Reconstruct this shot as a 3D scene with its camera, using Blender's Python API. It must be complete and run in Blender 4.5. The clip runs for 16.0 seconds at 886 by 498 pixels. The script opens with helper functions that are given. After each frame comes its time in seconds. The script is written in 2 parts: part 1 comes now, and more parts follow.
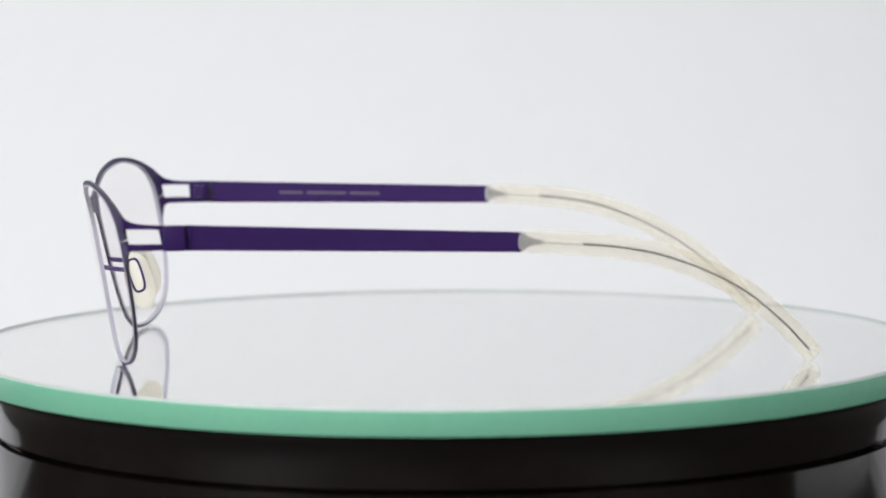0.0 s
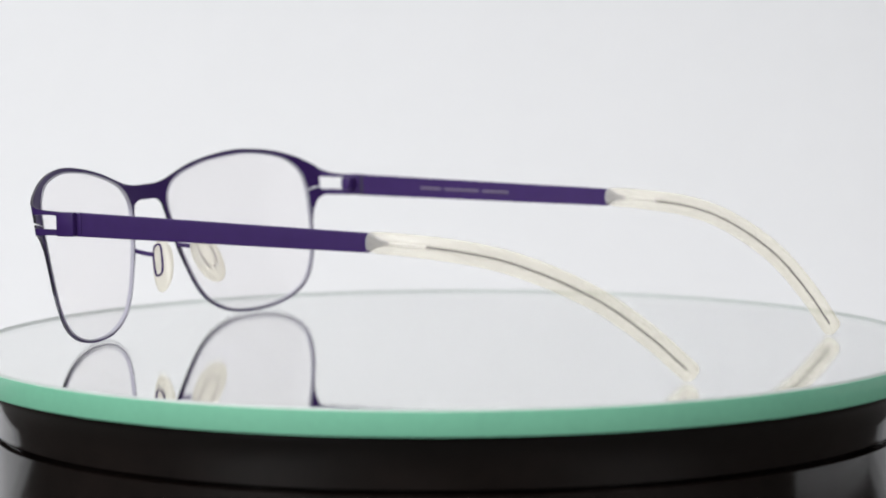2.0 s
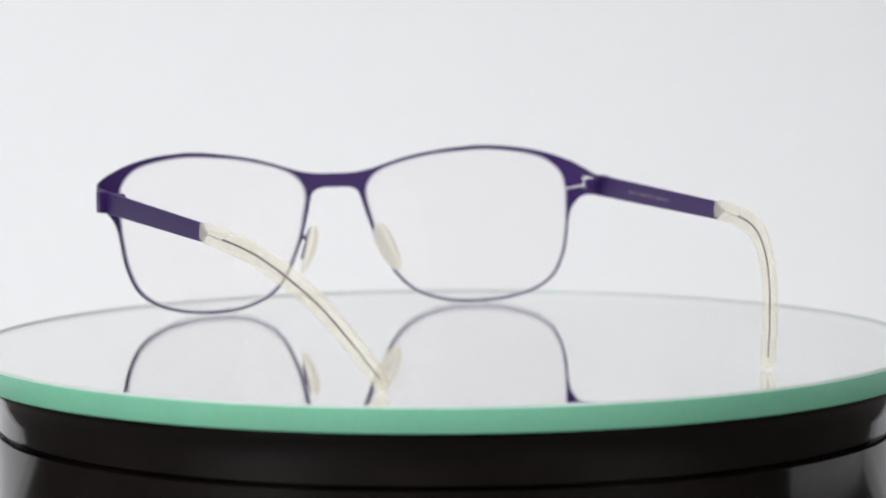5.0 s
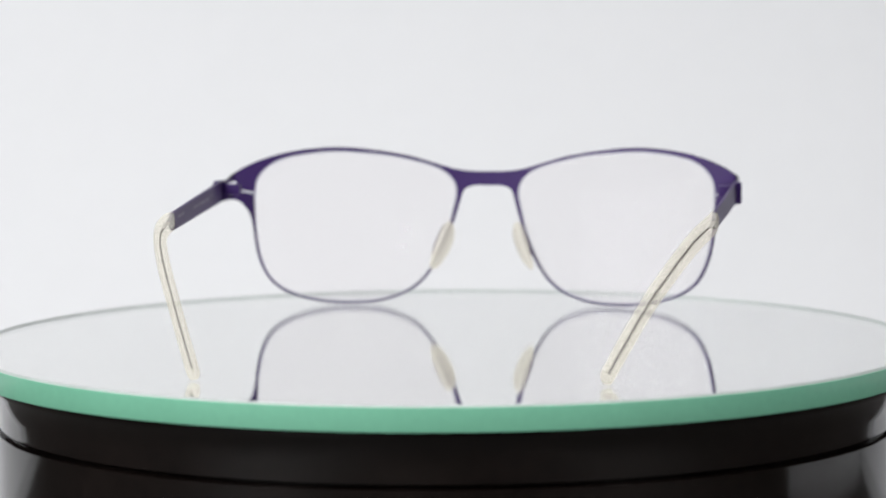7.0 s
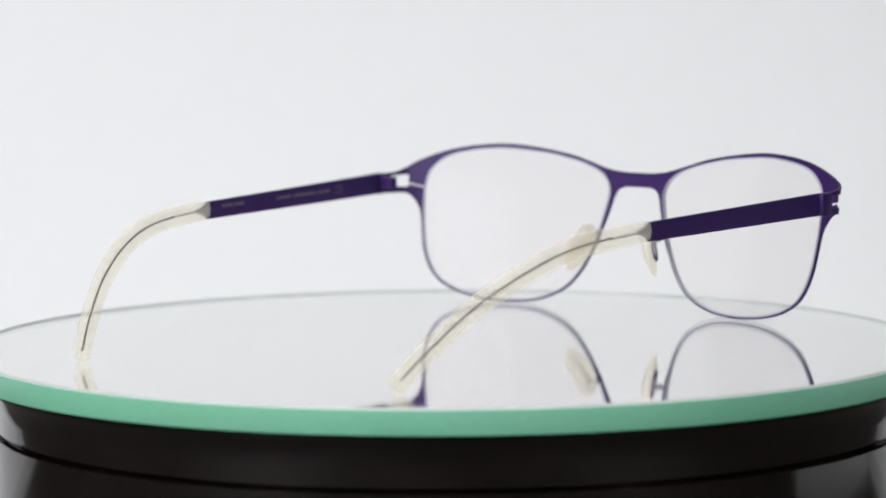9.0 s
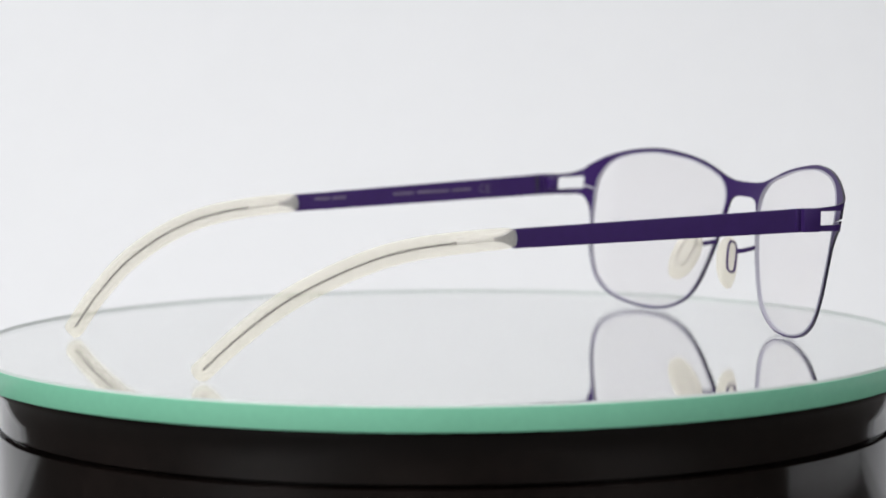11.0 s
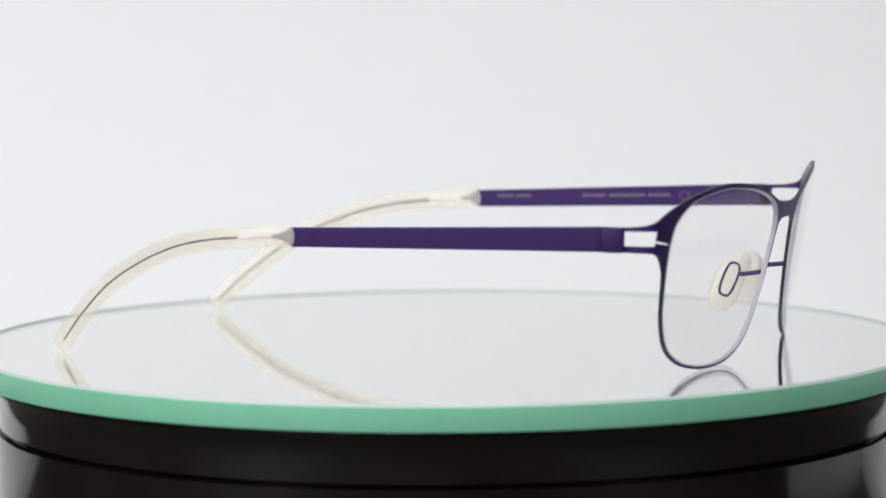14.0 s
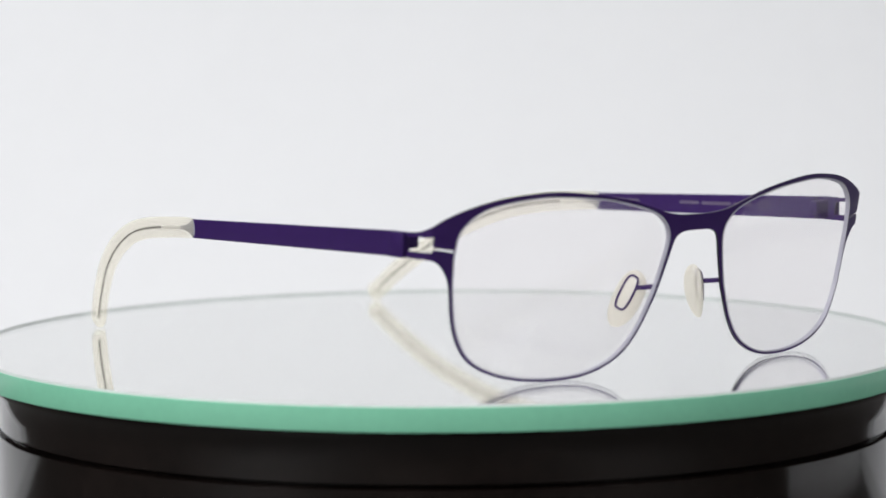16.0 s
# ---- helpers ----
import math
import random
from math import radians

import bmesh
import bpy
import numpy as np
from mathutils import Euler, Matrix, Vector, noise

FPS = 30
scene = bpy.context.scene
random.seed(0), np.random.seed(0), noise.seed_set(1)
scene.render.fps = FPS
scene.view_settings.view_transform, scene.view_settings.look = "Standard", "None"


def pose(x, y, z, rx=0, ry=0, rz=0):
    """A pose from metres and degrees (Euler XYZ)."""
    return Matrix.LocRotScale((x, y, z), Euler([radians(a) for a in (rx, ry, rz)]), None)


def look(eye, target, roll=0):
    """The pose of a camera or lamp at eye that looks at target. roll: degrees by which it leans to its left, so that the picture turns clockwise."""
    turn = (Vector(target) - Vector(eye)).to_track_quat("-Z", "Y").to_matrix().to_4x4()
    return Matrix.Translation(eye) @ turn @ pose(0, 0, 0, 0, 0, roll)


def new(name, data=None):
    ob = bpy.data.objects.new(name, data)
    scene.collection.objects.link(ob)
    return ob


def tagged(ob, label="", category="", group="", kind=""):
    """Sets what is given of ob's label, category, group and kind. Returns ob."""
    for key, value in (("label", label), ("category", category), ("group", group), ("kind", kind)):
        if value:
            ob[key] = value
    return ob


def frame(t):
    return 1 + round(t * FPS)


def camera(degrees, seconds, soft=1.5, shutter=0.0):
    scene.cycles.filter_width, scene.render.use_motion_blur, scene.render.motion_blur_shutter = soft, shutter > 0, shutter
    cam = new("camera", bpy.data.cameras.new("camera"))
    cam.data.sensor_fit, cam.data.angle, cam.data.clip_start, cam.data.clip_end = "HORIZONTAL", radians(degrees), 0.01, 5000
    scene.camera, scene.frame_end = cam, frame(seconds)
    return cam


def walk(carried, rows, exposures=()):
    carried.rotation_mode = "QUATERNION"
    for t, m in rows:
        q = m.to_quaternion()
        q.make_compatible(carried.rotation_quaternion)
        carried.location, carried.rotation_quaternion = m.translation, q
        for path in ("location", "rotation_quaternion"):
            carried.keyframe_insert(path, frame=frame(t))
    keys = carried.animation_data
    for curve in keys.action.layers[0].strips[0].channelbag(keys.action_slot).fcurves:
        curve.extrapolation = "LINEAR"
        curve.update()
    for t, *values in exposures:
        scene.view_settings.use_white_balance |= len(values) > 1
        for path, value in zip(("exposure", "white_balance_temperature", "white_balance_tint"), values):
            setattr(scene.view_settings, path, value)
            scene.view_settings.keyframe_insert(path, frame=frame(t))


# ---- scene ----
D, H = 0.7217, 0.0879


def stand(y, pitch, yaw, roll):
    """The camera on its tripod, level but for a slight tilt down."""
    p, a = radians(pitch), radians(yaw)
    eye = Vector((0, y, H))
    return look(eye, eye + Vector((math.sin(a) * math.cos(p), math.cos(a) * math.cos(p), math.sin(p))), roll)


cam = camera(16.598, 16.0, soft=1.7)
BEFORE = stand(-D + 0.0118, -5.308, -0.075, -0.348)
AFTER = stand(-D, -5.224, -0.055, -0.387)
CLOSER = stand(-D + 0.0092, -5.292, -0.104, -0.387)
walk(cam, [(0.0, BEFORE), (3.8, BEFORE), (5.6, AFTER), (7.5, AFTER), (8.1, CLOSER), (9.0, CLOSER), (9.5, AFTER), (16.0, AFTER)])
cam.data.dof.use_dof = True
cam.data.dof.focus_distance = 0.695
cam.data.dof.aperture_fstop = 16.0

# ---- light: unseen area lamps added over a white set, dim room behind the camera ----
world = bpy.data.worlds.new("world")
scene.world = world
world.use_nodes = True
world.node_tree.nodes["Background"].inputs[0].default_value = (0.9, 0.95, 1.0, 1)
world.node_tree.nodes["Background"].inputs[1].default_value = 0.05
scene.view_settings.exposure = 0.03


def area_lamp(name, eye, target, w, h, watts, color=(1, 1, 1)):
    lamp = bpy.data.lights.new(name, "AREA")
    lamp.shape, lamp.size, lamp.size_y, lamp.energy, lamp.color = "RECTANGLE", w, h, watts, color
    ob = new(name, lamp)
    ob.matrix_world = look(eye, target)
    return ob


# three lamps with no seen source, added to brighten backdrop, frame and glass edge
area_lamp("fill_top", (-0.19, 0.1, 1.25), (-0.15, 0.27, 0), 1.3, 1.1, 11.7, (0.998, 0.99, 1.0))
area_lamp("fill_left", (-0.60, -0.62, 0.52), (-0.17, 0.33, 0.10), 0.45, 0.6, 9.5, (0.97, 0.985, 1.0))
area_lamp("fill_right", (0.50, -0.55, 0.40), (-0.05, 0.0, 0.02), 0.35, 0.45, 2.6, (0.97, 0.985, 1.0))

bulb = area_lamp("work_lamp", (-0.19, -1.05, 0.362), (0, 0.05, 0.02), 0.008, 0.008, 0.5, (1.0, 0.96, 0.9))
bulb.data.shape = "DISK"


# ---- materials ----
def material(name, color, rough=0.5, metal=0.0, grain=0.0, scale=300.0, bump=0.0, **extra):
    """A principled surface with fine grain in colour, gloss and relief at two scales."""
    m = bpy.data.materials.new(name)
    m.use_nodes = True
    nt = m.node_tree
    b = nt.nodes["Principled BSDF"]
    b.inputs["Roughness"].default_value, b.inputs["Metallic"].default_value = rough, metal
    b.inputs["Base Color"].default_value = (*color, 1)
    for key, value in extra.items():
        b.inputs[key.replace("_", " ")].default_value = value
    if grain or bump:
        co = nt.nodes.new("ShaderNodeTexCoord")
        fine, broad = nt.nodes.new("ShaderNodeTexNoise"), nt.nodes.new("ShaderNodeTexNoise")
        fine.inputs["Scale"].default_value, broad.inputs["Scale"].default_value = scale * 10, scale
        fine.inputs["Detail"].default_value, broad.inputs["Detail"].default_value = 3, 4
        for n in (fine, broad):
            nt.links.new(co.outputs["Object"], n.inputs["Vector"])
        add = nt.nodes.new("ShaderNodeMath")
        add.operation = "ADD"
        nt.links.new(fine.outputs["Fac"], add.inputs[0])
        nt.links.new(broad.outputs["Fac"], add.inputs[1])
        ramp = nt.nodes.new("ShaderNodeMapRange")
        ramp.inputs["From Min"].default_value, ramp.inputs["From Max"].default_value = 0.6, 1.4
        nt.links.new(add.outputs[0], ramp.inputs["Value"])
        mix = nt.nodes.new("ShaderNodeMix")
        mix.data_type = "RGBA"
        mix.inputs["A"].default_value = (*[c * (1 - grain) for c in color], 1)
        mix.inputs["B"].default_value = (*[min(1, c * (1 + grain)) for c in color], 1)
        nt.links.new(ramp.outputs["Result"], mix.inputs["Factor"])
        nt.links.new(mix.outputs["Result"], b.inputs["Base Color"])
        gloss = nt.nodes.new("ShaderNodeMapRange")
        gloss.inputs["From Min"].default_value, gloss.inputs["From Max"].default_value = 0.6, 1.4
        gloss.inputs["To Min"].default_value, gloss.inputs["To Max"].default_value = rough * (1 - grain / 2), rough * (1 + grain / 2)
        nt.links.new(add.outputs[0], gloss.inputs["Value"])
        nt.links.new(gloss.outputs["Result"], b.inputs["Roughness"])
        if bump:
            bp = nt.nodes.new("ShaderNodeBump")
            bp.inputs["Strength"].default_value, bp.inputs["Distance"].default_value = bump, 0.0001
            nt.links.new(fine.outputs["Fac"], bp.inputs["Height"])
            nt.links.new(bp.outputs["Normal"], b.inputs["Normal"])
    return m


PURPLE = material("purple_lacquered_steel", (0.030, 0.0105, 0.083), 0.46, 0.08, grain=0.12, scale=400, bump=0.14, Specular_IOR_Level=0.24)
CUT = material("dark_cut_steel_edge", (0.012, 0.009, 0.020), 0.4, 0.2, grain=0.1, scale=400, bump=0.1)
STEEL = material("brushed_steel", (0.28, 0.28, 0.32), 0.45, 0.25, grain=0.12, scale=500, bump=0.1)


def silicone(name, color, clear):
    """Milky silicone: part passes straight through, part scatters forward and back, with a soft skin gloss."""
    m = bpy.data.materials.new(name)
    m.use_nodes = True
    nt = m.node_tree
    nt.nodes.clear()
    node = lambda kind: nt.nodes.new("ShaderNode" + kind)
    out, top, gloss, body = node("OutputMaterial"), node("MixShader"), node("MixShader"), node("MixShader")
    thru, milk, pale, shine, tex, co, mix = node("BsdfTransparent"), node("BsdfTranslucent"), node("BsdfDiffuse"), node("BsdfGlossy"), node("TexNoise"), node("TexCoord"), node("Mix")
    thru.inputs["Color"].default_value = (1.0, 0.988, 0.955, 1)
    shine.inputs["Roughness"].default_value = 0.28
    tex.inputs["Scale"].default_value, tex.inputs["Detail"].default_value = 350, 3
    nt.links.new(co.outputs["Object"], tex.inputs["Vector"])
    mix.data_type = "RGBA"
    mix.inputs["A"].default_value, mix.inputs["B"].default_value = (*[c * 0.96 for c in color], 1), (*color, 1)
    nt.links.new(tex.outputs["Fac"], mix.inputs["Factor"])
    for n in (milk, pale):
        nt.links.new(mix.outputs["Result"], n.inputs["Color"])
    top.inputs[0].default_value, gloss.inputs[0].default_value, body.inputs[0].default_value = clear, 0.035, 0.35
    for a, b, i in ((milk, body, 1), (pale, body, 2), (body, top, 1), (thru, top, 2), (top, gloss, 1), (shine, gloss, 2)):
        nt.links.new(a.outputs[0], b.inputs[i])
    nt.links.new(gloss.outputs[0], out.inputs["Surface"])
    return m


CLEAR = silicone("clear_silicone", (0.99, 0.935, 0.79), 0.76)
PAD = silicone("milky_silicone", (0.96, 0.925, 0.84), 0.42)
WIRE = material("dark_steel_wire", (0.035, 0.032, 0.05), 0.4, 0.5, grain=0.1)
PIN = material("bright_steel_pin", (0.62, 0.61, 0.63), 0.35, 0.3, grain=0.1, scale=500)
BEVEL = material("frosted_lens_edge", (0.42, 0.41, 0.48), 0.3, grain=0.05, scale=200, Transmission_Weight=0.3, IOR=1.3)


def lens_glass():
    """Thin coated glass: the coating takes away most of what plain glass would reflect."""
    m = bpy.data.materials.new("coated_lens_glass")
    m.use_nodes = True
    nt = m.node_tree
    nt.nodes.clear()
    out, mix, thru, glass = (nt.nodes.new("ShaderNode" + k) for k in ("OutputMaterial", "MixShader", "BsdfTransparent", "BsdfGlass"))
    glass.inputs["IOR"].default_value, glass.inputs["Roughness"].default_value = 1.45, 0.0
    for n in (thru, glass):
        n.inputs["Color"].default_value = (0.99, 0.983, 0.986, 1)
    mix.inputs[0].default_value = 0.045
    nt.links.new(thru.outputs[0], mix.inputs[1])
    nt.links.new(glass.outputs[0], mix.inputs[2])
    nt.links.new(mix.outputs[0], out.inputs["Surface"])
    return m


LENS = lens_glass()
PRINT = material("grey_print", (0.095, 0.070, 0.125), 0.5, grain=0.1)
SILVER = material("silvering", (0.985, 1.0, 0.985), 0.0, 1.0)


def float_glass():
    """The upper face of the plate: seen at a low angle it mirrors a quarter and lets the rest through to the silver."""
    m = bpy.data.materials.new("clear_float_glass")
    m.use_nodes = True
    nt = m.node_tree
    nt.nodes.clear()
    out, mix, thru, gloss = (nt.nodes.new("ShaderNode" + k) for k in ("OutputMaterial", "MixShader", "BsdfTransparent", "BsdfGlossy"))
    thru.inputs["Color"].default_value = (1.0, 1.0, 1.0, 1)
    gloss.inputs["Roughness"].default_value = 0.0
    gloss.inputs["Color"].default_value = (1, 1, 1, 1)
    mix.inputs[0].default_value = 0.25
    nt.links.new(thru.outputs[0], mix.inputs[1])
    nt.links.new(gloss.outputs[0], mix.inputs[2])
    nt.links.new(mix.outputs[0], out.inputs["Surface"])
    return m


FLOAT = float_glass()
ARRIS = material("grey_ground_arris", (0.42, 0.46, 0.44), 0.5, grain=0.1, scale=80)
EDGE = material("ground_green_glass_edge", (0.215, 0.56, 0.378), 0.38, grain=0.05, scale=60, bump=0.08, Coat_Weight=0.3)
BLACK = material("black_gloss_plastic", (0.0070, 0.0048, 0.0042), 0.105, grain=0.6, scale=40, bump=0.05)
CLOTH = material("matte_white_cloth", (0.705, 0.708, 0.718), 0.9, grain=0.012, scale=9, bump=0.05)
DARK = material("dark_table_laminate", (0.035, 0.031, 0.028), 0.55, grain=0.2, scale=12, bump=0.1)
ROOM = material("dark_room_paint", (0.06, 0.06, 0.065), 0.8, grain=0.15, scale=4)


# ---- mesh tools (millimetres in, metres out) ----
MM = 0.001


def part(name, bm, mat, parent=None, label="", sharp=38):
    me = bpy.data.meshes.new(name)
    bmesh.ops.recalc_face_normals(bm, faces=bm.faces)
    bm.to_mesh(me)
    bm.free()
    me.materials.append(mat)
    me.polygons.foreach_set("use_smooth", [True] * len(me.polygons))
    me.set_sharp_from_angle(angle=radians(sharp))
    ob = new(name, me)
    ob.parent = parent
    return tagged(ob, label) if label else ob


def spline(ctrl, closed, step):
    """Points along a centripetal-like Catmull-Rom curve through ctrl, about a step apart."""
    pts = [Vector(p) for p in ctrl]
    n = len(pts)
    out = []
    for i in range(n if closed else n - 1):
        if closed:
            a, b, c, d = (pts[(i + k) % n] for k in (-1, 0, 1, 2))
        else:
            b, c = pts[i], pts[i + 1]
            a = pts[i - 1] if i else b * 2 - c
            d = pts[i + 2] if i + 2 < n else c * 2 - b
        m = max(1, math.ceil((c - b).length / step))
        for j in range(m):
            t = j / m
            out.append(0.5 * ((2 * b) + (c - a) * t + (2 * a - 5 * b + 4 * c - d) * t * t + (3 * b - a - 3 * c + d) * t ** 3))
    if not closed:
        out.append(pts[-1])
    return out


def lathe(profile, seg=160, close=True):
    """Turns (radius, height) points round the z axis."""
    bm = bmesh.new()
    rings = []
    for r, z in profile:
        if r < 1e-6:
            rings.append([bm.verts.new((0, 0, z * MM))])
        else:
            rings.append([bm.verts.new((r * MM * math.cos(6.283185307 * k / seg), r * MM * math.sin(6.283185307 * k / seg), z * MM)) for k in range(seg)])
    pairs = list(zip(rings, rings[1:])) + ([(rings[-1], rings[0])] if close else [])
    for a, b in pairs:
        for k in range(seg):
            q = [a[k % len(a)], a[(k + 1) % len(a)], b[(k + 1) % len(b)], b[k % len(b)]]
            q = list(dict.fromkeys(q))
            if len(q) > 2:
                bm.faces.new(q)
    return bm


def sweep(path, widths, heights, side, power=2.0, seg=20):
    """A bar along path (mm). side: the direction of its width. power 2 is an ellipse, higher is boxier."""
    bm = bmesh.new()
    rings = []
    n = len(path)
    for i, p in enumerate(path):
        t = (path[min(i + 1, n - 1)] - path[max(i - 1, 0)]).normalized()
        s = (side - t * side.dot(t)).normalized()
        u = t.cross(s)
        ring = []
        for k in range(seg):
            a = 2 * math.pi * k / seg
            c, d = math.cos(a), math.sin(a)
            ring.append(bm.verts.new((p + s * (math.copysign(abs(c) ** (2 / power), c) * widths[i] / 2) + u * (math.copysign(abs(d) ** (2 / power), d) * heights[i] / 2)) * MM))
        rings.append(ring)
    for a, b in zip(rings, rings[1:]):
        for k in range(seg):
            bm.faces.new([a[k], a[(k + 1) % seg], b[(k + 1) % seg], b[k]])
    bm.faces.new(rings[0][::-1])
    bm.faces.new(rings[-1])
    return bm


def block(sx, sy, sz, at, bevel=0.2, turn=(0, 0, 0)):
    """A box of mm size with rounded edges."""
    bm = bmesh.new()
    bmesh.ops.create_cube(bm, size=1)
    bmesh.ops.scale(bm, vec=(sx * MM, sy * MM, sz * MM), verts=bm.verts)
    bmesh.ops.bevel(bm, geom=bm.edges[:], offset=bevel * MM, segments=2, affect="EDGES", profile=0.6)
    bmesh.ops.transform(bm, matrix=pose(at[0] * MM, at[1] * MM, at[2] * MM, *turn), verts=bm.verts)
    return bm


def wire(path, radius, closed=False, seg=10):
    """A round wire along path (mm)."""
    bm = bmesh.new()
    n = len(path)
    rings = []
    up = Vector((0.3, 0.2, 1)).normalized()
    for i, p in enumerate(path):
        t = (path[(i + 1) % n] - path[i - 1]) if closed else (path[min(i + 1, n - 1)] - path[max(i - 1, 0)])
        t.normalize()
        s = t.cross(up).normalized()
        u = s.cross(t)
        rings.append([bm.verts.new((p + (s * math.cos(6.2832 * k / seg) + u * math.sin(6.2832 * k / seg)) * radius) * MM) for k in range(seg)])
    for a, b in (list(zip(rings, rings[1:])) + ([(rings[-1], rings[0])] if closed else [])):
        for k in range(seg):
            bm.faces.new([a[k], a[(k + 1) % seg], b[(k + 1) % seg], b[k]])
    if not closed:
        bm.faces.new(rings[0][::-1])
        bm.faces.new(rings[-1])
    return bm


# ---- setting ----
def sheet(name, quads, mat, label, category):
    bm = bmesh.new()
    for q in quads:
        bm.faces.new([bm.verts.new(p) for p in q])
    bmesh.ops.remove_doubles(bm, verts=bm.verts, dist=1e-5)
    bmesh.ops.solidify(bm, geom=bm.faces[:], thickness=0.01)
    return tagged(part(name, bm, mat), label, category, kind="structure")


TABLE = -0.085
# one seamless sweep: table, curve, back
prof = [(0.20, TABLE), (0.35, TABLE)] + [(0.35 + 0.30 * math.sin(a), TABLE + 0.30 * (1 - math.cos(a))) for a in np.linspace(0.12, math.pi / 2, 12)] + [(0.65, 1.3)]
sheet("backdrop", [[(-0.62, a[0], a[1]), (0.66, a[0], a[1]), (0.66, b[0], b[1]), (-0.62, b[0], b[1])] for a, b in zip(prof, prof[1:])],
      CLOTH, "seamless white paper sweep behind the turntable", "backdrop")
sheet("table", [[(-0.9, -0.6, TABLE - 0.011), (0.9, -0.6, TABLE - 0.011), (0.9, 0.70, TABLE - 0.011), (-0.9, 0.70, TABLE - 0.011)]], DARK, "dark table top under the white sweep", "table")
# unseen white reflector, added to brighten the right side of the black drum
sheet("paper", [[(0.45, -0.06, TABLE - 0.003), (0.88, -0.06, TABLE - 0.003), (0.88, 0.19, TABLE - 0.003), (0.45, 0.19, TABLE - 0.003)]], CLOTH, "unseen white sheet added to give the drum its side reflection", "paper")
# unseen white roof, added over the set; it only bounces light
sheet("ceiling", [[(-0.9, -0.55, 1.32), (0.9, -0.55, 1.32), (0.9, 0.65, 1.32), (-0.9, 0.65, 1.32)]], CLOTH, "unseen white roof added above the set", "tent roof")
X, Y0, Y1, Z0, Z1 = 2.2, -2.4, 1.6, -0.85, 1.9
sheet("floor", [[(-X, Y0, Z0), (X, Y0, Z0), (X, Y1, Z0), (-X, Y1, Z0)]], ROOM, "dark floor of the dim studio room", "floor")
for wall, (ax, ay), (bx, by) in (("wall_south", (-X, Y0), (X, Y0)), ("wall_north", (-X, Y1), (X, Y1)), ("wall_west", (-X, Y0), (-X, Y1)), ("wall_east", (X, Y0), (X, Y1))):
    sheet(wall, [[(ax, ay, Z0), (bx, by, Z0), (bx, by, Z1), (ax, ay, Z1)]], ROOM, "dark wall of the dim studio room", "wall")
sheet("room_ceiling", [[(-X, Y0, Z1), (X, Y0, Z1), (X, Y1, Z1), (-X, Y1, Z1)]], ROOM, "dark ceiling of the dim studio room", "ceiling")


# ---- turntable ----
TOP = 0.5           # mm: the plate's upper face
PLATE_R = 112.6


def turntable_base():
    base = tagged(new("turntable_base"), "black glossy round turntable base standing on a dark table", "turntable")
    low = TABLE / MM + 5.2
    part("upper_drum", lathe([(0, -17.2), (106.0, -17.2), (106.4, -16.9), (106.5, -16.2), (106.6, -13.0), (107.1, -10.8), (107.9, -9.0), (109.0, -7.4), (109.7, -6.6), (109.8, -5.95), (0, -5.9)]), BLACK, base)
    part("lower_drum", lathe([(0, low), (106.2, low), (107.2, low + 1), (107.2, -18.2), (107.05, -18.0), (0, -18.0)]), BLACK, base, sharp=18)
    part("groove_ring", lathe([(0, -18.0), (104.6, -18.0), (104.6, -17.2), (0, -17.2)]), BLACK, base, "dark recessed groove between the drums")
    for k in range(4):
        a = math.pi / 4 + k * math.pi / 2
        bm = lathe([(0, TABLE / MM + 0.05), (8, TABLE / MM + 0.05), (8.6, TABLE / MM + 0.8), (8.6, low), (0, low)], seg=24)
        bmesh.ops.translate(bm, verts=bm.verts, vec=(0.085 * math.cos(a), 0.085 * math.sin(a), 0))
        part("rubber_foot", bm, BLACK, base, "black rubber foot")
    return base


def mirror_plate():
    plate = tagged(new("mirror_plate"), "round mirror plate with a green ground glass edge", "mirror")
    # back-silvered glass: the clear upper face and the silver under it each give an image
    bm = lathe([(0, TOP - 0.45), (PLATE_R - 0.63, TOP - 0.45), (PLATE_R - 0.63, TOP), (0, TOP)], seg=256, close=False)
    bm.normal_update()
    bmesh.ops.delete(bm, geom=[f for f in bm.faces if abs(f.normal.z) < 0.5], context="FACES")
    face_ob = part("mirror_face", bm, SILVER, plate, "clear glass face silvered underneath", sharp=8)
    face_ob.data.materials.append(FLOAT)
    for f in face_ob.data.polygons:
        f.material_index = 1 if f.center.z > (TOP - 0.01) * MM else 0
    part("backing", lathe([(0, -5.7), (PLATE_R - 2.0, -5.7), (PLATE_R - 1.6, -5.4), (PLATE_R - 1.6, -0.1), (0, -0.1)], seg=128), BLACK, plate, "black painted backing")
    part("edge", lathe([(PLATE_R - 0.28, -5.2), (PLATE_R - 0.05, -5.2), (PLATE_R, -5.1), (PLATE_R, -0.1), (PLATE_R - 0.1, -0.02), (PLATE_R - 0.28, -0.02)], seg=256), EDGE, plate, "green ground glass edge")
    part("arris", lathe([(PLATE_R - 0.64, -0.3), (PLATE_R - 0.12, -0.3), (PLATE_R - 0.1, 0.0), (PLATE_R - 0.6, TOP), (PLATE_R - 0.64, TOP)], seg=256), ARRIS, plate, "grey ground arris of the glass", sharp=20)
    return plate


# ---- spectacles ----
T = 0.6             # mm: thickness of the sheet steel
BEND, BEND_R = 65.3, 2.2
MID = -0.62         # the frame sits half a millimetre off the axis


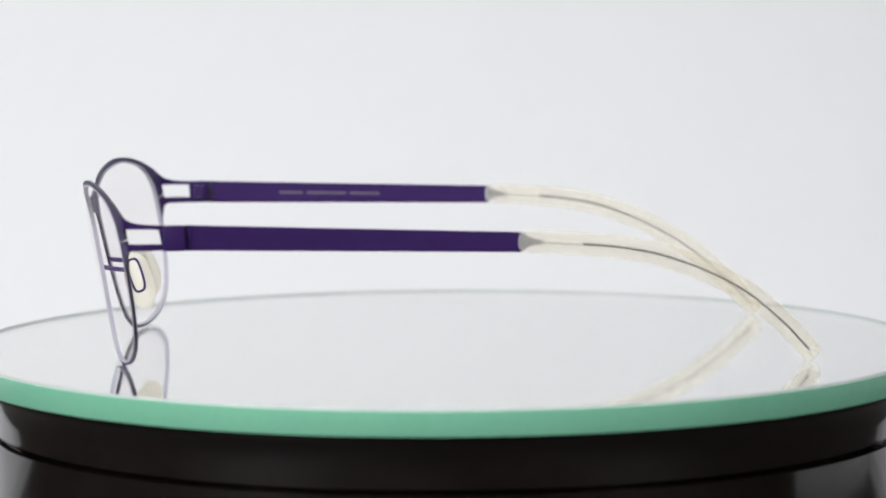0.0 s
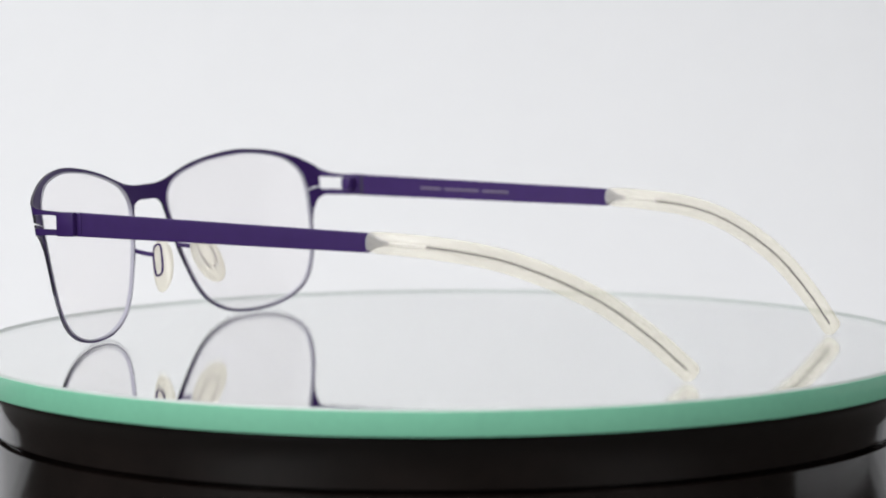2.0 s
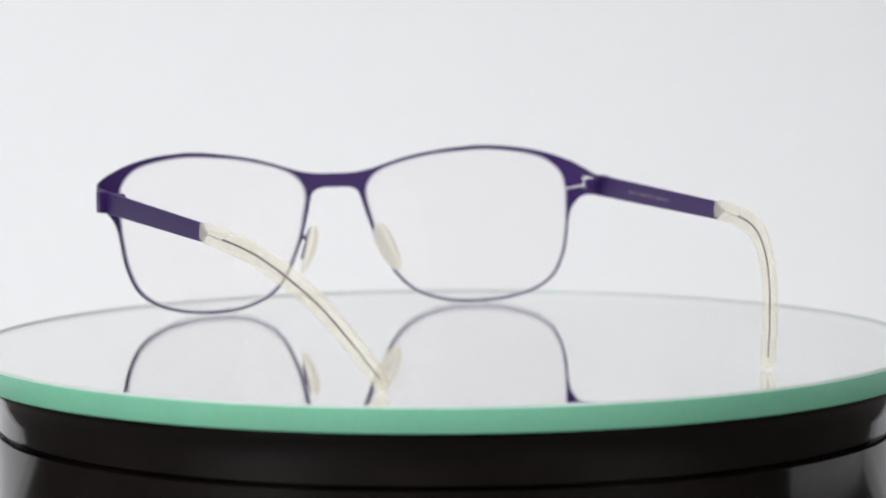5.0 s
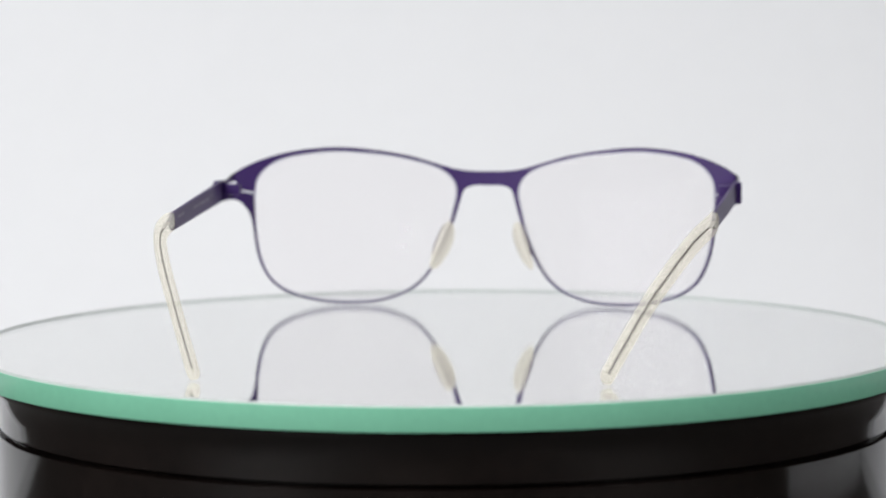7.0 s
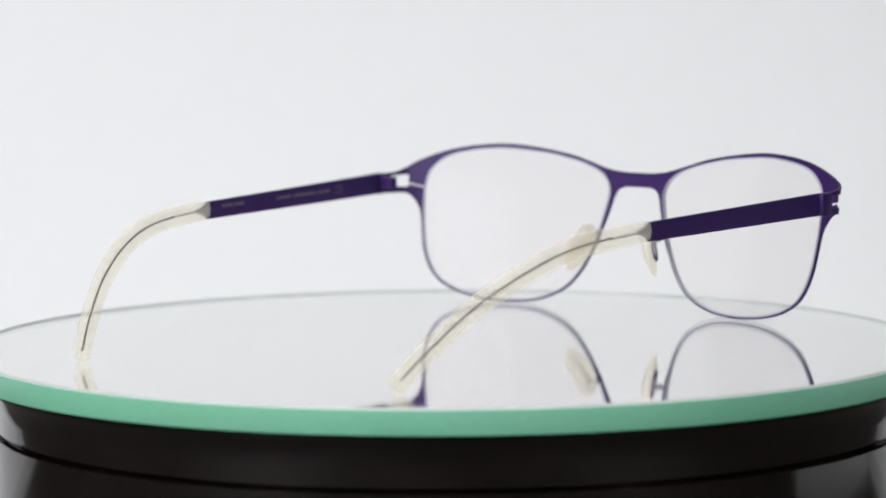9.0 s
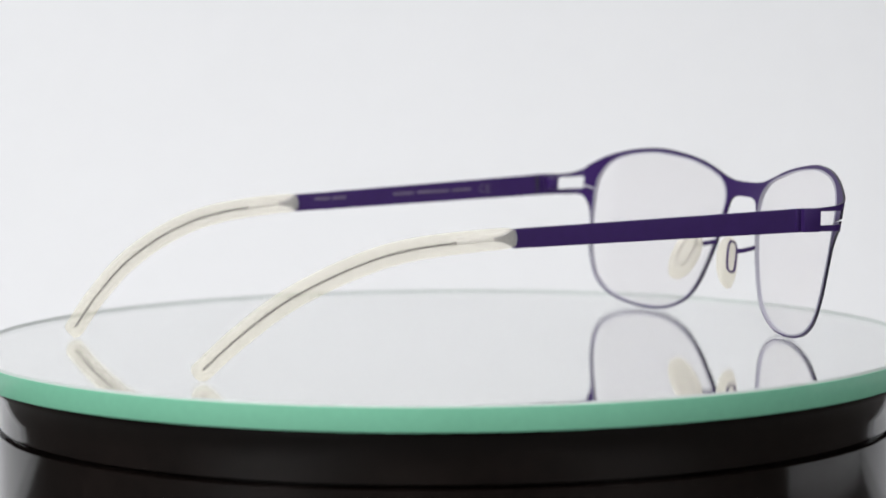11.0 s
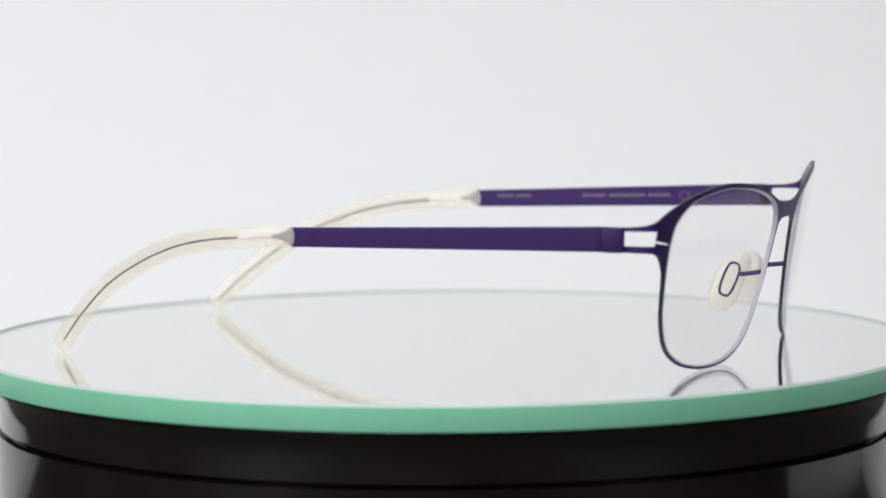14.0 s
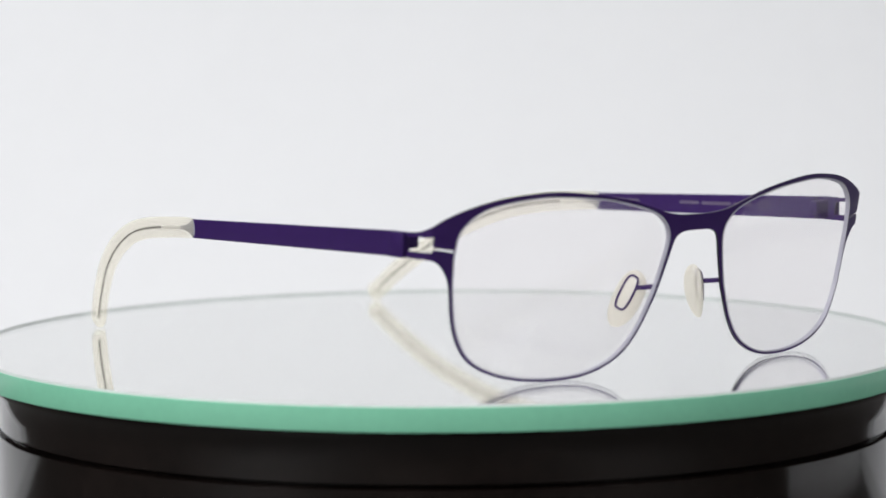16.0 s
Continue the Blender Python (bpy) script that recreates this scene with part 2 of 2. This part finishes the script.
def face(u, z, depth):
    """Sheet coordinates (along the sheet, up, out of it) to mm in space: a curved front that tilts, with ends bent back."""
    sgn, a = math.copysign(1, u), abs(u)
    lean = 0.19 * (z - 31) + 0.0005 * (z - 31) ** 2
    k, y0 = 0.002817, 82.33
    if a <= BEND:
        p = Vector((a, y0 - k * a * a, z))
        ang = math.atan(2 * k * a)
    else:
        a0 = math.atan(2 * k * BEND)
        a1 = radians(91)
        s = a - BEND
        ang = min(a1, a0 + s / BEND_R)
        rest = max(0.0, s - BEND_R * (a1 - a0))
        p = Vector((BEND + BEND_R * (math.sin(ang) - math.sin(a0)), y0 - k * BEND ** 2 - BEND_R * (math.cos(a0) - math.cos(ang)), z))
        p += Vector((math.cos(a1), -math.sin(a1), 0)) * rest
    p += Vector((math.sin(ang), math.cos(ang), 0)) * depth
    turn = radians(-0.47)
    x, y = sgn * p.x, p.y + lean - 75
    return Vector((x * math.cos(turn) - y * math.sin(turn) + MID, 75 + x * math.sin(turn) + y * math.cos(turn), p.z))


# the lens opening of one side, from the temple over the brow to the nose and back along the bottom
OPENING = [(61.0, 29.9), (60.1, 34.2), (56.4, 37.8), (50.8, 39.6), (41.8, 40.6), (33.0, 40.15), (24.5, 39.1), (15.0, 36.7), (10.2, 34.1), (8.15, 30.2),
           (9.05, 24.5), (11.0, 17.6), (14.8, 9.7), (19.5, 4.75), (26.8, 1.75), (35.1, 1.0), (43.6, 1.65), (50.9, 3.7), (56.0, 7.2), (59.0, 13.0), (60.4, 20.2), (60.95, 26.2)]
BROW = [(0, 35.0), (5, 35.1), (9.6, 35.8), (15, 37.4), (21, 39.1), (29.5, 40.6), (38.5, 41.5), (45.5, 41.3), (52, 40.5), (58, 39.0), (63.2, 36.9), (66.9, 34.8), (70.2, 34.0), (76.8, 33.7)]
CHEEK = [(76.8, 28.7), (70, 28.4), (66.7, 28.3), (64.2, 27.4), (62.1, 24.7), (61.25, 22.2), (60.92, 20.2)]
NOSE = [(10.1, 18.0), (8.0, 24.8), (6.9, 28.8), (5.9, 30.5), (3.6, 31.35), (0, 31.4)]
RIM = 0.5


def opening(offset, step=0.7):
    pts = spline([(*p, 0) for p in OPENING], True, step)
    n = len(pts)
    out = []
    for i, p in enumerate(pts):
        t = (pts[(i + 1) % n] - pts[i - 1]).normalized()
        out.append(Vector((p.x + t.y * offset, p.y - t.x * offset, 0)))
    return out


def front_outline():
    """The half outline from the bridge's upper middle to its lower middle."""
    low = [p for p in opening(RIM) if p.y < 20.0 or (p.x > 40 and p.y < 20.2)]
    low.sort(key=lambda p: math.atan2(p.y - 20.5, p.x - 34))
    low = [p for p in low if math.atan2(p.y - 20.5, p.x - 34) < 0][::-1]
    half = spline([(*p, 0) for p in BROW], False, 0.8) + spline([(*p, 0) for p in CHEEK], False, 0.7)
    half += [p for p in low if p.x > 12.2] + spline([(*p, 0) for p in NOSE], False, 0.7)
    return half


def hole_outline():
    """The lens opening with the fine slit and the slot for the hinge tongue, which open into it."""
    pts = opening(0)
    k = min(range(len(pts)), key=lambda i: (pts[i] - Vector((61.0, 29.9, 0))).length if pts[i].x > 50 else 99)
    ring = pts[k:] + pts[:k]
    ring = [p for p in ring if not (p.x > 60 and 29.2 < p.y < 30.4)]
    slit = [(61.0, 29.55), (63.2, 30.05), (65.5, 30.45)]
    xs = [65.5 + 0.87 * k for k in range(10)]
    slot = [(x, 29.8) for x in xs] + [(xs[-1], 32.8)] + [(x, 33.0) for x in xs[-2::-1]]
    slot += [(65.5, 30.9), (63.2, 30.45), (60.98, 30.0)]
    # ring runs counter-clockwise: it leaves the slit's upper lip and comes back to the lower one
    start = min(range(len(ring)), key=lambda i: abs(ring[i].y - 30.4) if ring[i].x > 57 and ring[i].y >= 30.3 else 99)
    ring = ring[start:] + ring[:start]
    return ring + [Vector((*p, 0)) for p in slit] + [Vector((*p, 0)) for p in slot]


def front(parent):
    bm = bmesh.new()

    def loop(pts):
        vs = [bm.verts.new((p.x * MM, 0, p.y * MM)) for p in pts]
        for a, b in zip(vs, vs[1:] + vs[:1]):
            bm.edges.new((a, b))

    half = front_outline()
    loop(half[:-1] + [Vector((-p.x, p.y, 0)) for p in half[::-1]][:-1])
    hole = hole_outline()
    loop(hole)
    loop([Vector((-p.x, p.y, 0)) for p in hole[::-1]])
    bmesh.ops.triangle_fill(bm, use_beauty=True, use_dissolve=False, edges=bm.edges[:], normal=(0, -1, 0))
    ext = bmesh.ops.extrude_face_region(bm, geom=bm.faces[:])
    fore = {v for v in ext["geom"] if isinstance(v, bmesh.types.BMVert)}
    for v in bm.verts:
        v.co = face(v.co.x / MM, v.co.z / MM, T / 2 if v in fore else -T / 2) * MM
    for f in bm.faces:
        f.material_index = 1 if 0 < sum(v in fore for v in f.verts) < len(f.verts) else 0
    ob = part("front", bm, PURPLE, parent, "purple sheet steel front with bridge and thin rims")
    ob.data.materials.append(CUT)
    return ob


def lens(parent, sgn):
    """A meniscus lens that fills the rim and stands a little proud of it."""
    bm = bmesh.new()
    edge = opening(0.05, 0.8)
    c = Vector((35, 21, 0))
    rings = {}
    for side, depth in (("fore", 0.42), ("back", -0.5)):
        rows = []
        for s in (1.0, 0.985, 0.9, 0.75, 0.55, 0.3):
            d = depth - (0.15 if s == 1.0 else 0) * (1 if side == "fore" else -1)
            rows.append([bm.verts.new(face(sgn * (c.x + (p.x - c.x) * s), c.y + (p.y - c.y) * s, d + (0.9 * (1 - s * s))) * MM) for p in edge])
        mid = bm.verts.new(face(sgn * c.x, c.y, depth + 0.9) * MM)
        for a, b in zip(rows, rows[1:]):
            for k in range(len(edge)):
                bm.faces.new([a[k], a[(k + 1) % len(edge)], b[(k + 1) % len(edge)], b[k]])
        for k in range(len(edge)):
            bm.faces.new([rows[-1][k], rows[-1][(k + 1) % len(edge)], mid])
        rings[side] = rows[0]
    for k in range(len(edge)):
        bm.faces.new([rings["fore"][k], rings["fore"][(k + 1) % len(edge)], rings["back"][(k + 1) % len(edge)], rings["back"][k]])
    ob = part("lens", bm, LENS, parent, "clear coated demo lens", sharp=50)
    ob.visible_shadow = False
    # ground rim of the lens, seen as a pale line inside the steel
    bm = bmesh.new()
    loops = [[bm.verts.new(face(sgn * p.x, p.y, d) * MM) for p in opening(o, 0.8)] for o, d in ((0.02, -0.36), (-0.02, -0.56), (-0.36, -0.6), (-0.30, 0.44), (0.0, 0.4), (0.0, -0.36))]
    for a, b in zip(loops, loops[1:] + loops[:1]):
        for k in range(len(a)):
            bm.faces.new([a[k], a[(k + 1) % len(a)], b[(k + 1) % len(a)], b[k]])
    part("ground_edge", bm, BEVEL, ob, "pale frosted lens edge")
    return ob


def nose_pad(parent, sgn):
    up = Vector((8.35, 73.2, 22.2))
    low = Vector((13.05, 69.3, 10.2))
    axis = (up - low).normalized()
    n = Vector((-0.86, -0.36, -0.30))
    n = (n - axis * n.dot(axis)).normalized()
    w = axis.cross(n)
    mid = (up + low) / 2
    flip = lambda v: Vector((sgn * v.x + MID, v.y, v.z))
    bm = bmesh.new()
    bmesh.ops.create_icosphere(bm, subdivisions=4, radius=1)
    for v in bm.verts:
        x, y, z = v.co
        # fuller towards its upper end, thin and tongue-like below
        q = mid + axis * (math.copysign(abs(z) ** 0.9, z) * 6.75) + w * (math.copysign(abs(y) ** 0.9, y) * (3.5 + 0.25 * z)) + n * (x * (1.5 + 0.5 * z) - 0.55 * z * z + 0.2)
        v.co = flip(q) * MM
    pad = part("nose_pad", bm, PAD, parent, "milky clear silicone nose pad")
    ring = []
    for k in range(40):
        a = 2 * math.pi * k / 40
        y, z = math.cos(a), math.sin(a)
        ring.append(flip(mid + axis * (math.copysign(abs(z) ** 0.7, z) * 3.95 + 1.35) + w * (math.copysign(abs(y) ** 0.6, y) * 1.55) - n * 1.3))
    part("wire_loop", wire(ring, 0.29, True), PURPLE, pad, "purple steel wire loop inside the pad")
    rim = Vector((9.75, face(9.75, 19.5, -0.2).y, 19.5))
    root = mid + axis * 3.3 + w * 1.5 * (1 if (w.y > 0) else -1) - n * 1.3
    arm = spline([flip(root), flip(root * 0.6 + rim * 0.4 + Vector((0.5, -0.3, -0.1))), flip(rim)], False, 0.4)
    part("pad_arm", sweep(arm, [0.55] * len(arm), [1.1] * len(arm), Vector((1, 0, 0)), 3, 12), PURPLE, parent, "short purple steel pad arm")


def temple(parent, sgn, x0, dx, dz):
    """One side arm: hinge, flat steel bar, clear tip with its wire core."""
    arm = new("temple")
    arm.parent = parent
    tagged(arm, "purple flat steel side arm with a clear tip")
    at = lambda x, y, z: Vector((sgn * x + MID, y, z))

    def line(y):
        """Middle line of the bar and tip."""
        s = (58 - y) / 71.4
        x = x0 - (x0 - 64.2) * s if y > -13.4 else 64.2 - 0.0045 * (-13.4 - y) ** 2
        x += dx * min(1.5, max(0, s))
        return x, dz * min(1.3, max(0, s))

    side = Vector((1, 0, 0))
    ys = np.linspace(58.4, -13.4, 40)
    path = [at(line(y)[0], y, 31.15 - 1.45 * (58 - y) / 71.4 + line(y)[1]) for y in ys]
    hs = [5.4 - 1.1 * (58 - y) / 71.4 for y in ys]
    part("bar", sweep(path, [0.85] * 40, hs, side, 9, 28), PURPLE, arm, "flat purple steel bar, slightly narrowing")
    # hinge: outer clip, pin barrel and the tongue that passes through the slot
    part("hinge_clip", block(2.2, 4.6, 5.4, at(x0 + 0.65, 60.6, 31.15), 0.35, (-1, 0, sgn * 1.5)), PURPLE, arm)
    part("hinge_tongue", block(3.9, 2.6, 3.0, at(64.1, 60.3, 31.6), 0.6), PURPLE, arm)
    part("hinge_barrel", wire([at(x0 - 0.9, 60.6, z) for z in (29.2, 31.2, 33.2)], 0.8), PURPLE, arm)
    part("hinge_step", block(1.0, 0.9, 5.45, at(x0 + 0.1, 57.4, 31.15), 0.2), PURPLE, arm)
    part("hinge_gap", block(0.3, 0.7, 5.2, at(x0 - 0.42, 57.4, 31.15), 0.08), WIRE, arm, "dark joint line of the hinge")
    part("hinge_pin", wire([at(x0 + 0.05, 57.4, z) for z in (28.6, 31.15, 33.7)], 0.3), STEEL, arm, "bright steel hinge pin")
    # clear tip
    ctrl = [(-12.9, 29.85), (-20, 29.6), (-29, 28.95), (-36.5, 28.0), (-44.1, 26.2), (-53.6, 22.4), (-63.3, 16.9), (-72.0, 9.6), (-78.0, 3.4)]
    core = spline([at(line(y)[0], y, z + line(y)[1] * (1 if y > -40 else max(0.0, 1 - (-40 - y) / 30))) for y, z in ctrl], False, 1.0)
    ends = core + [core[-1] + (core[-1] - core[-2]).normalized() * 1.5]
    tip_path, w, h = [], [], []
    total = len(ends)
    for i, p in enumerate(ends):
        tip_path.append(p)
        f = min(1.0, (0.55 + 0.45 * min(1, i / 2.5)))
        w.append((2.3 + 0.7 * min(1, i / 12)) * f)
        h.append((4.7 + 0.35 * math.sin(3.14 * min(1, i / total))) * (0.85 + 0.15 * min(1, i / 2.5)))
    last, d = tip_path[-1], (tip_path[-1] - tip_path[-2]).normalized()
    for a in (0.3, 0.6, 0.9, 1.2, 1.45):
        tip_path.append(last + d * (1.6 * math.sin(a)))
        w.append(w[total - 1] * math.cos(a))
        h.append(h[total - 1] * math.cos(a))
    tip = part("tip", sweep(tip_path, w, h, side, 2.6, 28), CLEAR, arm, "clear yellowish silicone ear tip")
    # steel root and wire core inside
    m = 7
    root = core[:m]
    back = (core[0] - core[1]).normalized()
    nose = [(0.40, 0.35), (0.36, 1.5), (0.24, 2.6), (0.08, 3.4), (-0.2, 4.0)]
    root = [core[0] + back * a for a, b in nose] + core[1:m]
    tall = [b for a, b in nose] + [3.6, 2.6, 1.8, 1.3, 1.0, 0.8]
    part("core_root", sweep(root, [1.0] * 6 + [0.8] * (len(root) - 6), tall, side, 6, 24), STEEL, tip, "tapered grey steel root with a rounded end")
    part("core_sleeve", wire(core[m - 2:m + 9], 0.42), PIN, tip, "bright steel sleeve on the wire core")
    part("core_wire", wire(core[m + 7:] + [core[-1] + (core[-1] - core[-2]).normalized() * 0.7], 0.25), WIRE, tip, "thin grey wire core")
    return arm


def print_marks(parent, sgn, x0, dx, marks):
    """Pale printing on the inner face of a bar."""
    for y0, y1, h in marks:
        y = (y0 + y1) / 2
        s = (58 - y) / 71.4
        x = x0 - (x0 - 64.2) * s + dx * s - 0.47
        part("print_bar", block(0.06, abs(y1 - y0), h, (sgn * x + MID, y, 31.2 - 1.35 * s), 0.02, (1.08, 0, -sgn * math.degrees((x0 - 64.2 - dx) / 71.4))), PRINT, parent, "illegible pale grey print")


def spectacles():
    glasses = tagged(new("spectacles"), "purple steel spectacles with clear lenses and tips on a mirror", "eyeglasses")
    front(glasses)
    for sgn in (-1, 1):
        lens(glasses, sgn)
        nose_pad(glasses, sgn)
    left = temple(glasses, -1, 67.2, -1.1, -0.5)
    right = temple(glasses, 1, 66.3, 1.0, 0.25)
    print_marks(left, -1, 67.2, -1.1, [(14.5, 20.6, 0.8), (21.6, 31.0, 0.8), (31.8, 37.5, 0.8), (-8, -3.6, 0.8), (-3.0, 1, 0.8)])
    print_marks(right, 1, 66.3, 1.0, [(14.5, 22, 0.8), (23, 33, 0.8), (34, 40, 0.8)])
    # conformity mark
    s = (58 - 41.5) / 71.4
    c = bpy.data.curves.new("mark", "FONT")
    c.body, c.size, c.extrude, c.align_x, c.align_y = "CE", 0.0030, 0.00003, "CENTER", "CENTER"
    ob = new("mark", c)
    me = bpy.data.meshes.new_from_object(ob)
    bpy.data.objects.remove(ob)
    me.materials.append(PRINT)
    mark = new("mark", me)
    mark.parent = left
    mark.matrix_basis = pose((-(67.2 - 3.0 * s - 1.1 * s - 0.47) + MID) * MM, 0.0415, 0.0307, 90, 0, 93.3)
    tagged(mark, "pale printed letters")
    return glasses


base = turntable_base()
plate = mirror_plate()
glasses = spectacles()


def motions():
    """The plate turns evenly, and the spectacles with it."""
    times = [k * 0.5 for k in range(33)]

    def turned(t):
        """Degrees: an even turn with a slight swing of the cheap drive."""
        u = (t - 8) / 8
        return 93.097 - 14.454 * t - 0.60 * u * u + 0.38 * (u ** 3 - u) + 0.60 * math.sin(3 * u)

    rows = [(t, pose(0, 0, 0, 0, 0, turned(t))) for t in times]
    walk(plate, rows)
    walk(glasses, rows)


motions()
